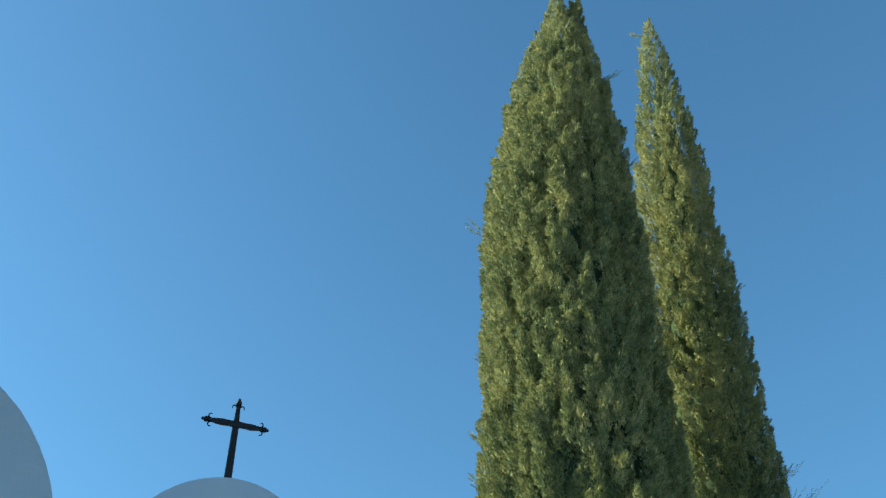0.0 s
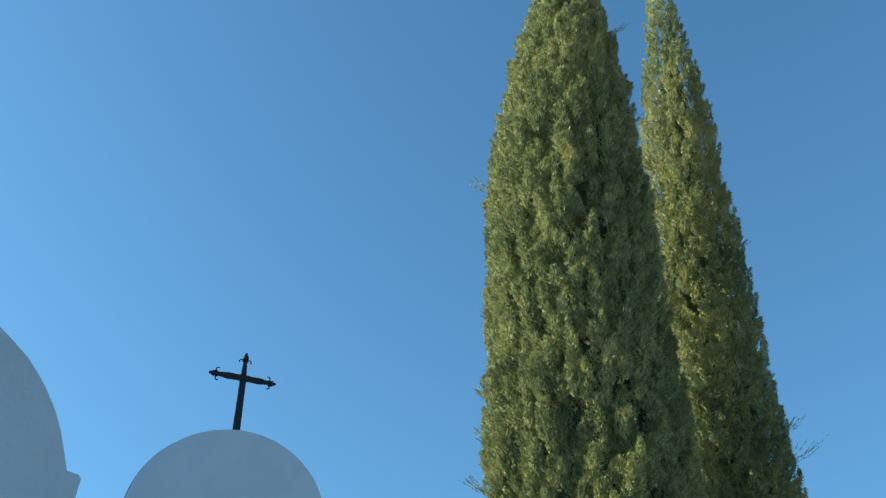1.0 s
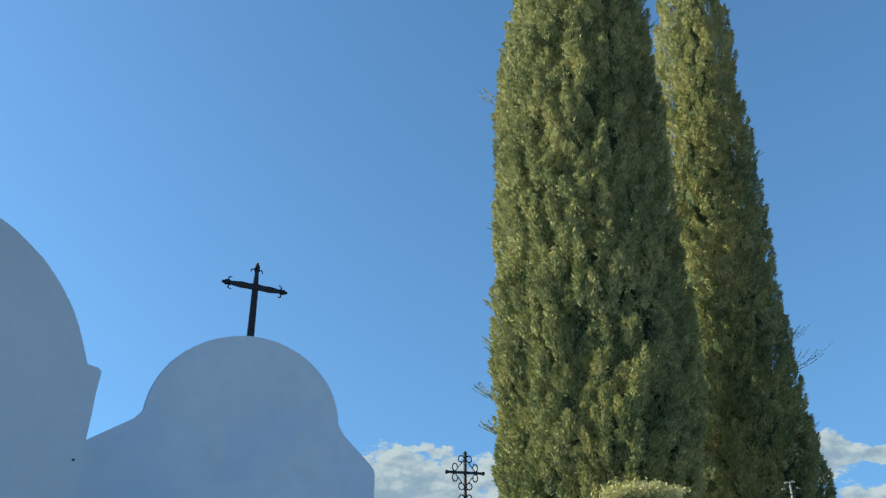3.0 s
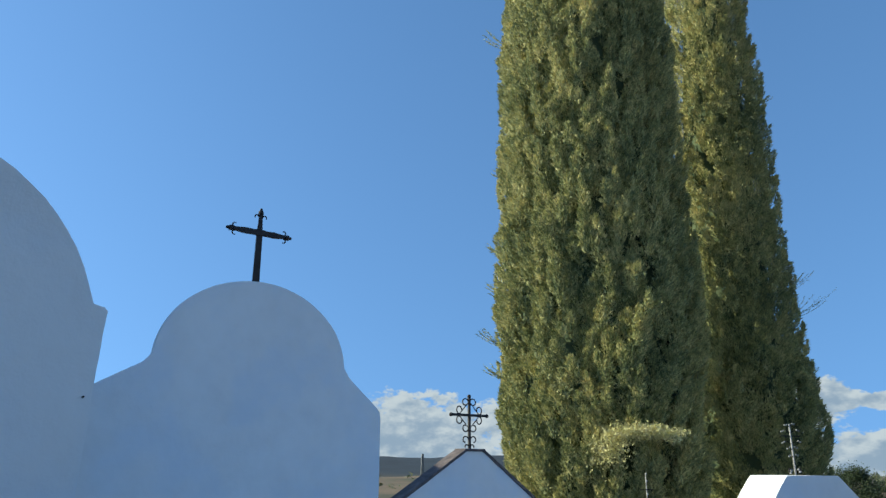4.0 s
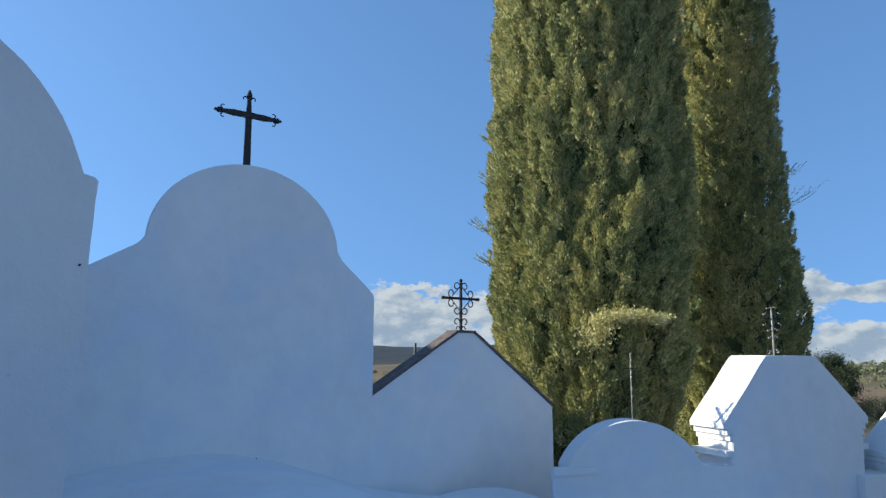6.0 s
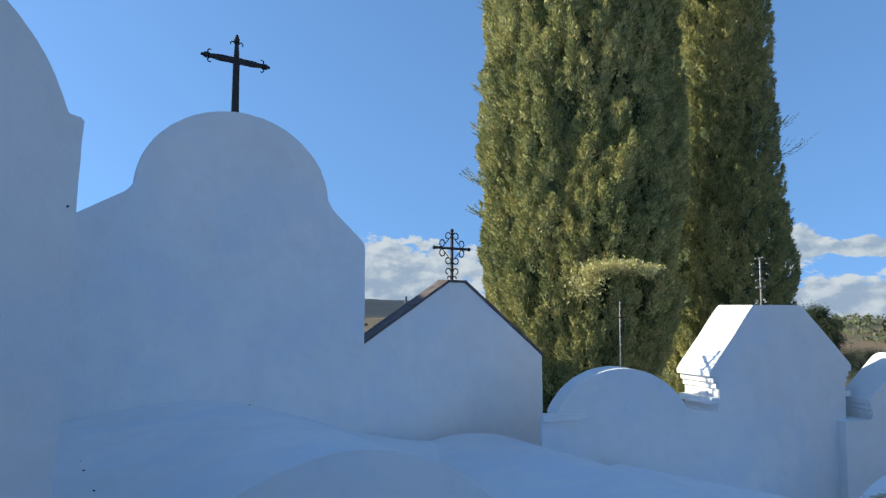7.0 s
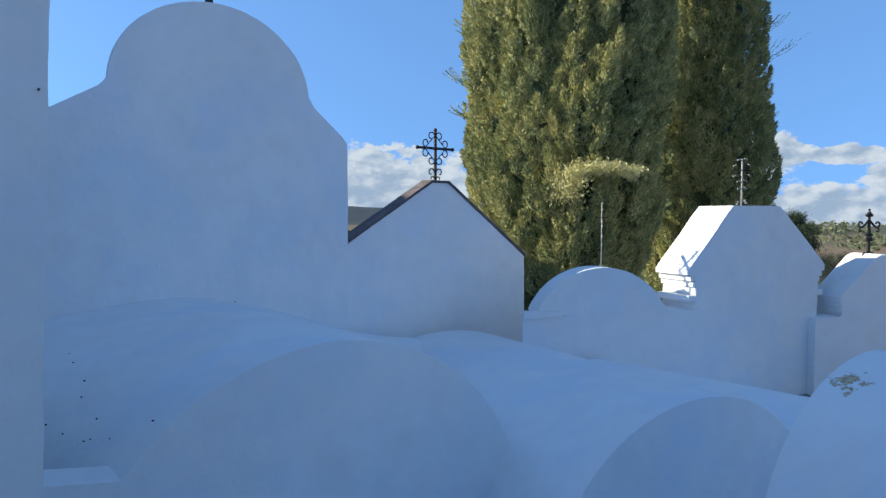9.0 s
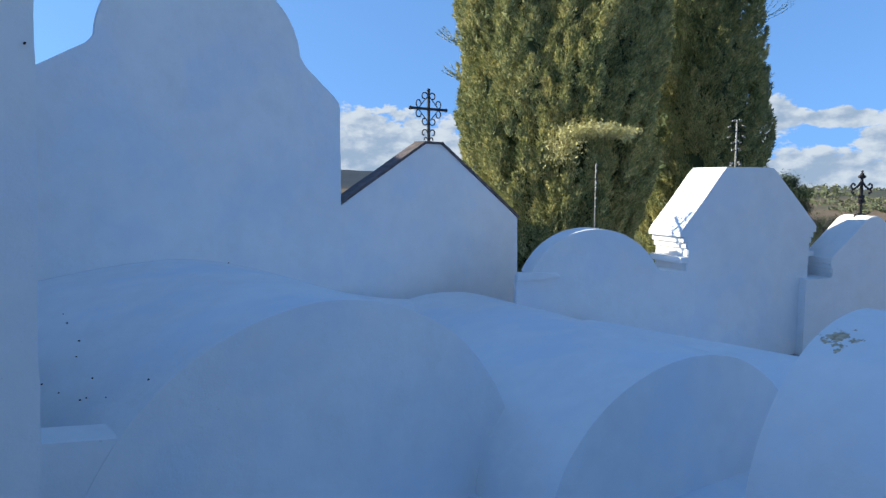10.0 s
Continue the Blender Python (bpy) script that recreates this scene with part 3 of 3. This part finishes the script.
def ornate_cross(at, a):
    """Dark cast cross with a fleur head and curled arms."""
    ob = thing("ornate_cross", at, "dark cast iron cross with fleur head and curled arms", "cross", "tomb crosses", a)
    part("pole", slab([(-0.018, -0.05), (-0.016, 0.3), (-0.012, 0.46), (0.012, 0.46), (0.016, 0.3), (0.018, -0.05)], -0.01, 0.01, soft=0.003, step=0), IRON, ob)
    bm = bmesh.new()
    for x, z, r in ((0, 0.475, 0.022), (-0.03, 0.45, 0.02), (0.03, 0.45, 0.02), (0, 0.51, 0.014)):
        ball(bm, (x, 0, z), r)
    part("fleur", bm, IRON, ob, smooth=True)
    bm = bmesh.new()
    for x, z, r in ((0, 0.2, 0.03), (-0.03, 0.17, 0.022), (0.03, 0.17, 0.022), (-0.028, 0.225, 0.02), (0.028, 0.225, 0.02), (0, 0.135, 0.02)):
        ball(bm, (x, 0, z), r)
    part("boss", bm, IRON, ob, smooth=True)
    for sx in (-1, 1):
        bm = bmesh.new()
        tube(bm, [(0, 0, 0.40), (sx * 0.05, 0, 0.345), (sx * 0.1, 0, 0.31)], 0.013, 6)
        tube(bm, curl(sx * 0.115, 0.345, 0.036, -90, sx * 260, shrink=0.4), 0.011, 6)
        tube(bm, curl(sx * 0.115, 0.28, 0.024, 90, sx * -240, shrink=0.4), 0.010, 6)
        part("arm", bm, IRON, ob, smooth=True)
        bm = bmesh.new()
        tube(bm, [(sx * 0.02, 0, 0.03), (sx * 0.07, 0, 0.015), (sx * 0.085, 0, -0.02), (sx * 0.08, 0, -0.09)], 0.009, 6)
        part("stay", bm, IRON, ob, smooth=True)
    return ob


ra = radians(R_A)
ornate_cross((R_AT[0] + RX * math.cos(ra) - 0.2 * math.sin(ra), R_AT[1] + RX * math.sin(ra) + 0.2 * math.cos(ra), RZ - 0.01), 12.0).scale = (0.85, 0.85, 0.85)


def rod_cross(at, a):
    """Thin white rod with a few small knobs."""
    ob = thing("rod_cross", at, "thin white rod cross with small knobs", "cross", "tomb crosses", a)
    part("pole", tube(bmesh.new(), [(0, 0, -0.03), (0, 0, 0.3), (0, 0, 0.56)], 0.0045, 7, 0.004), WHITE_IRON, ob, smooth=True)
    for z in (0.555, 0.50, 0.40, 0.36, 0.27, 0.2):
        part("knob", ball(bmesh.new(), (0.004, -0.004, z), 0.0085), WHITE_IRON, ob, smooth=True)
    part("crossbar", box(-0.07, 0.07, -0.003, 0.003, 0.43, 0.436, 0.001), IRON, ob, "thin dark crossbar")
    return ob


da = radians(D_A)
rod_cross((D_AT[0] - 0.03 * math.cos(da) - 0.06 * math.sin(da), D_AT[1] + 0.01 * math.sin(da) + 0.06 * math.cos(da), 1.235), 30.0)

# ---- trees ----


def lerp(z, table):
    return float(np.interp(z, [t[0] for t in table], [t[1] for t in table]))


def blades(rng, p, d, length, width, face=None):
    """Narrow leaf sprays: one long blade each, from p along d, turned about to face."""
    n_ = len(p)
    side = np.cross(d, rng.normal(0, 1, (n_, 3)) if face is None else face + rng.normal(0, 0.6, (n_, 3)))
    side /= np.linalg.norm(side, axis=1, keepdims=True) + 1e-9
    L, W = length[:, None], width[:, None]
    v = np.stack([p - side * W * 0.5, p + side * W * 0.5, p + d * L], 1)
    return v.reshape(-1, 3), np.arange(3 * n_).reshape(-1, 3)


def cypress(at, label, profile, lean, seed, lumps, per, extra=(), twigs=(), wild=0, sides=(0, 180)):
    """A columnar cypress: trunk, a crown of upright flame-shaped tufts, stray twigs. profile: (height, radius); lean: (height, shift in x)."""
    rng = np.random.default_rng(seed)
    ob = thing("cypress", at, label, "tree", "cypress trees")
    top = profile[-1][0]
    trunk = tube(bmesh.new(), [(lerp(z, lean) + 0.03 * math.sin(z * 2), 0.03 * math.cos(z * 1.7), z) for z in np.linspace(-0.1, top * 0.8, 14)], 0.19, 12, 0.03)
    part("trunk", trunk, BARK, ob, smooth=True)
    # upright flame-shaped clumps over the crown's skin, thick where the light comes from, with deep hollows between
    zs = np.linspace(profile[0][0], top, 400)
    weight = np.array([lerp(z, profile) + 0.12 for z in zs])
    cdf = np.cumsum(weight) / weight.sum()
    P, D, Ls, Ws, N = [], [], [], [], []

    def clump(c, out, r, h, k):
        # sprays over a spindle about c that leans outwards at its tip
        t = rng.random(k) ** 0.85
        ang = math.atan2(out[1], out[0]) + rng.normal(0, 1.0, k)
        knob = 1.0 + 0.30 * np.sin(t * 17.0 + ang * 3.0 + c[2] * 9.0)
        rad = r * knob * np.sin(math.pi * np.clip(0.10 + 0.86 * t, 0, 1)) ** 0.75 * rng.uniform(0.75, 1.05, k)
        off = np.stack([np.cos(ang) * rad, np.sin(ang) * rad, (t - 0.45) * h], 1)
        off[:, :2] += np.outer((t - 0.45) * h * 0.38, out[:2])
        d = off * (0.6 / r, 0.6 / r, 0.0) + np.array([0, 0, 0.85]) + 0.30 * out + rng.normal(0, 0.33, (k, 3))
        P.append(c + off)
        D.append(d / np.linalg.norm(d, axis=1, keepdims=True))
        N.append(off * (0.8 / r, 0.8 / r, 0.0) + 0.6 * out + (0, 0, 0.2))
        Ls.append(rng.uniform(0.026, 0.060, k))
        Ws.append(rng.uniform(0.011, 0.020, k))

    for i in range(lumps):
        z = float(np.interp((i + rng.uniform(0, 1)) / lumps, cdf, zs))
        a = 2.39996 * i + rng.normal(0, 0.15)
        if math.sin(a) > 0.45 and i % 3:
            continue
        full = lerp(z, profile)
        size = (0.45 + 0.55 * min(1.0, full)) * rng.uniform(0.65, 1.3)
        hollow = noise.noise(Vector((math.cos(a) * full * 2.1 + seed, math.sin(a) * full * 2.1, z * 0.95)))
        proud = i % 5 < 2
        if proud:
            r, h = 0.068 * size, 0.33 * size * rng.uniform(0.6, 1.4)
            deep = max(0.0, 0.42 * hollow - 0.02) + abs(rng.normal(0, 0.04))
        else:
            r, h = 0.062 * size, 0.28 * size
            deep = 0.15 + max(0.0, 0.16 * hollow) + abs(rng.normal(0, 0.04))
        R = max(0.01, full - r + 0.03 - min(0.30, deep) * min(1.0, full))
        out = np.array([math.cos(a), math.sin(a), 0.0])
        clump(np.array([lerp(z, lean), 0, z]) + out * R, out, r, h, int((per if proud else 0.6 * per) * size * size))
    for leader_x, leader_y, z0, z1, r0 in extra:
        for _ in range(int(34 * (z1 - z0))):
            z = rng.uniform(z0, z1)
            a = rng.uniform(0, 2 * math.pi)
            R = r0 * (1 - (z - z0) / (z1 - z0)) ** 0.7
            out = np.array([math.cos(a), math.sin(a), 0.0])
            clump(np.array([lerp(z, lean) + leader_x, leader_y, z]) + out * R, out, 0.045, 0.26, per)
    # stray sprays that stick out: (height, bearing in degrees, reach)
    twigs = list(twigs) + [(rng.uniform(2.2, top - 1.3), rng.choice(sides) + rng.normal(0, 25), rng.uniform(0.03, 0.12)) for _ in range(wild)]
    for z, bearing, reach in twigs:
        q = radians(bearing)
        out = np.array([math.cos(q), math.sin(q), 0])
        base = np.array([lerp(z, lean), 0, z]) + out * lerp(z, profile) * 0.86
        for _ in range(6):
            bend, t = rng.normal(0, 0.22, 3), np.linspace(0, 1, 40)[:, None]
            d = out * 0.8 + np.array([0, 0, 0.6]) + rng.normal(0, 0.35, (40, 3))
            P.append(base + out * reach * t * 1.2 + np.array([0, 0, 0.6 * reach]) * t * t + bend * reach * t * 0.6)
            D.append(d / np.linalg.norm(d, axis=1, keepdims=True))
            N.append(rng.normal(0, 1, (40, 3)))
            Ls.append(rng.uniform(0.03, 0.06, 40))
            Ws.append(rng.uniform(0.008, 0.014, 40))
    v, f = blades(rng, np.concatenate(P), np.concatenate(D), np.concatenate(Ls), np.concatenate(Ws), np.concatenate(N))
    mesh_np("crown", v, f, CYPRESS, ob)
    # closed dark sheet inside the crown, coloured as the shade between the clumps
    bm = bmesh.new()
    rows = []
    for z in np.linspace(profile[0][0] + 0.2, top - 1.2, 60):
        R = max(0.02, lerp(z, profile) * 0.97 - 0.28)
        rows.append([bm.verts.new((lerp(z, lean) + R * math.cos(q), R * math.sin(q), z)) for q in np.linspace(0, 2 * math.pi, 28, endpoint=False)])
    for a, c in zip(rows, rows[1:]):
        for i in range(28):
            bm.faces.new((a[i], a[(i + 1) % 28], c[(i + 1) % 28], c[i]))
    part("shade_core", bm, SHADE_CORE, ob, smooth=True)
    return ob


P1 = [(0.1, 0.7), (1.0, 1.0), (1.8, 1.18), (2.5, 1.29), (4.4, 1.27), (6.0, 1.19), (7.3, 1.17), (8.4, 1.08), (9.0, 1.03), (10.1, 0.86), (11.4, 0.55), (12.0, 0.33), (12.5, 0.17), (13.0, 0.03)]
L1 = [(0, 0.0), (6.0, 0.0), (8.4, 0.06), (9.0, 0.15), (10.1, 0.21), (11.4, 0.30), (12.9, 0.36)]
t1 = cypress((1.92, 9.2), "tall dense green cypress with two leading tips", P1, L1, 3, 5800, 330, ((0.34, -0.05, 11.0, 12.75, 0.17),),
    [(7.6, 182, 0.34), (9.0, 2, 0.28), (10.9, 0, 0.36), (4.5, 178, 0.24), (3.9, 184, 0.26), (3.3, 180, 0.34), (5.6, 183, 0.2), (7.2, 0, 0.2), (12.7, 30, 0.25), (2.9, 176, 0.24)], 60)
# pale bough that juts from the crown, its sunlight partly put into the colour
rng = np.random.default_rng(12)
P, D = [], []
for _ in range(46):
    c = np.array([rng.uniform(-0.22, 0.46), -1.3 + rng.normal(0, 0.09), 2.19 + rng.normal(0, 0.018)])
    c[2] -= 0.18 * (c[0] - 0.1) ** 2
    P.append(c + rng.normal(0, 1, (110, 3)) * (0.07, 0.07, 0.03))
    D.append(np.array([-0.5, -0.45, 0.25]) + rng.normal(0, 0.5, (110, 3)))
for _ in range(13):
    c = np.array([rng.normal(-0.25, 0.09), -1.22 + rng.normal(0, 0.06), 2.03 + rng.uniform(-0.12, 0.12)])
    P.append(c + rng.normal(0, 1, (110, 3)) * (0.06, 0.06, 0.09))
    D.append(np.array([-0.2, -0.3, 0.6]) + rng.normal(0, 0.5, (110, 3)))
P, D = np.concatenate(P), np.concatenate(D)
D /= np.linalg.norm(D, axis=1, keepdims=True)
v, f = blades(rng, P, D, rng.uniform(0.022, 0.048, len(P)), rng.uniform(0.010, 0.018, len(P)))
mesh_np("pale_bough", v, f, CYPRESS_PALE_LIT, t1, "pale yellow-green bough")

P2 = [(0.1, 0.7), (1.2, 0.98), (2.1, 1.08), (3.2, 1.00), (4.0, 0.90), (5.0, 0.85), (7.0, 0.80), (8.0, 0.76), (9.0, 0.70), (10.0, 0.64), (11.75, 0.46), (13.3, 0.25), (13.9, 0.13), (14.4, 0.03)]
L2 = [(0, 0.0), (3.0, 0.0), (5.0, 0.01), (7.0, 0.06), (9.0, 0.12), (10.0, 0.18), (11.75, 0.26), (13.3, 0.31), (14.4, 0.34)]
t2 = cypress((4.37, 11.0), "tall slender cypress behind the broader one", P2, L2, 8, 3700, 300, (), [(4.45, 0, 0.4), (4.05, 3, 0.55), (7.7, 0, 0.24), (6.4, 2, 0.2), (10.7, 0, 0.2), (3.1, 0, 0.24), (14.0, 160, 0.24), (5.3, 0, 0.2)], 44, (0, 0, 0, 180))


def oak(at, h, spread, seed):
    """A small dark evergreen: trunk, limbs and a ragged crown of leaf clumps."""
    rng = np.random.default_rng(seed)
    ob = thing("evergreen_oak", at, "dark rounded evergreen oak on the slope", "tree", "dark oaks")
    bm = tube(bmesh.new(), [(0, 0, -0.3), (0.05, 0, h * 0.3), (0, 0.05, h * 0.6)], h * 0.045, 8, h * 0.02)
    for _ in range(6):
        q = rng.uniform(0, 6.28)
        tube(bm, [(0, 0, h * 0.3), (math.cos(q) * spread * 0.4, math.sin(q) * spread * 0.4, h * 0.55), (math.cos(q) * spread * 0.75, math.sin(q) * spread * 0.75, h * 0.72)], h * 0.022, 6, h * 0.006)
    part("trunk", bm, BARK, ob, smooth=True)
    P, D = [], []
    for _ in range(58):
        d = rng.normal(0, 1, 3)
        d /= np.linalg.norm(d)
        c = np.array([0, 0, h * 0.58]) + d * (spread, spread, h * 0.38) * rng.uniform(0.45, 1.0) ** 0.5
        P.append(c + rng.normal(0, 1, (420, 3)) * spread * 0.13)
        D.append(rng.normal(0, 1, (420, 3)) + d * 0.5)
    P, D = np.concatenate(P), np.concatenate(D)
    D /= np.linalg.norm(D, axis=1, keepdims=True)
    v, f = blades(rng, P, D, rng.uniform(0.02, 0.045, len(P)) * h * 0.55, rng.uniform(0.015, 0.03, len(P)) * h * 0.5)
    mesh_np("crown", v, f, OAK, ob)


for x, y, ztop, sp, sd in ((14.9, 28.0, 1.95, 0.95, 21), (16.4, 27.5, 0.2, 1.0, 22), (13.6, 27.0, 1.2, 1.1, 23), (17.7, 29.0, 0.1, 0.9, 24), (15.6, 26.0, -0.4, 1.1, 25)):
    g = land_height(x, y)
    oak((x, y, g), ztop - g, sp, sd)


def specks():
    """Small dark marks on the plaster."""
    rng = np.random.default_rng(4)
    bm = bmesh.new()
    at = pose(MAIN[0], MAIN[1], 0, 0, 0, A_ROW)
    for x, y, z in ((-1.04, -0.98, 0.96), (-1.08, -1.39, 0.88), (-1.04, -1.25, 0.92), (-1.03, -0.83, 0.98), (-1.07, -1.65, 0.84), (-1.11, -1.72, 0.78), (-1.13, -1.7, 0.77), (-1.06, -1.83, 0.8), (-1.22, -1.39, 0.78), (-1.18, -1.54, 0.77), (-0.93, -1.96, 0.88), (-0.69, -0.37, 1.09), (-0.44, -0.09, 1.12), (0.03, -0.33, 1.12)):
        ball(bm, at @ Vector((x, y, z)), rng.uniform(0.003, 0.0055), 0.7)
    tagged(part("plaster_specks", bm, SPECK, smooth=True), "small dark specks on the whitewashed vault", "specks", kind="stuff")
    nail = thing("nail", (-1.062, 2.205, 2.042), "dark nail head in the plaster", "nail", a=A_ROW)
    bm = bmesh.new()
    bmesh.ops.create_cone(bm, cap_ends=True, segments=10, radius1=0.0035, radius2=0.003, depth=0.02, matrix=pose(0, 0, 0, 90))
    part("nail_head", bm, SPECK, nail)


specks()
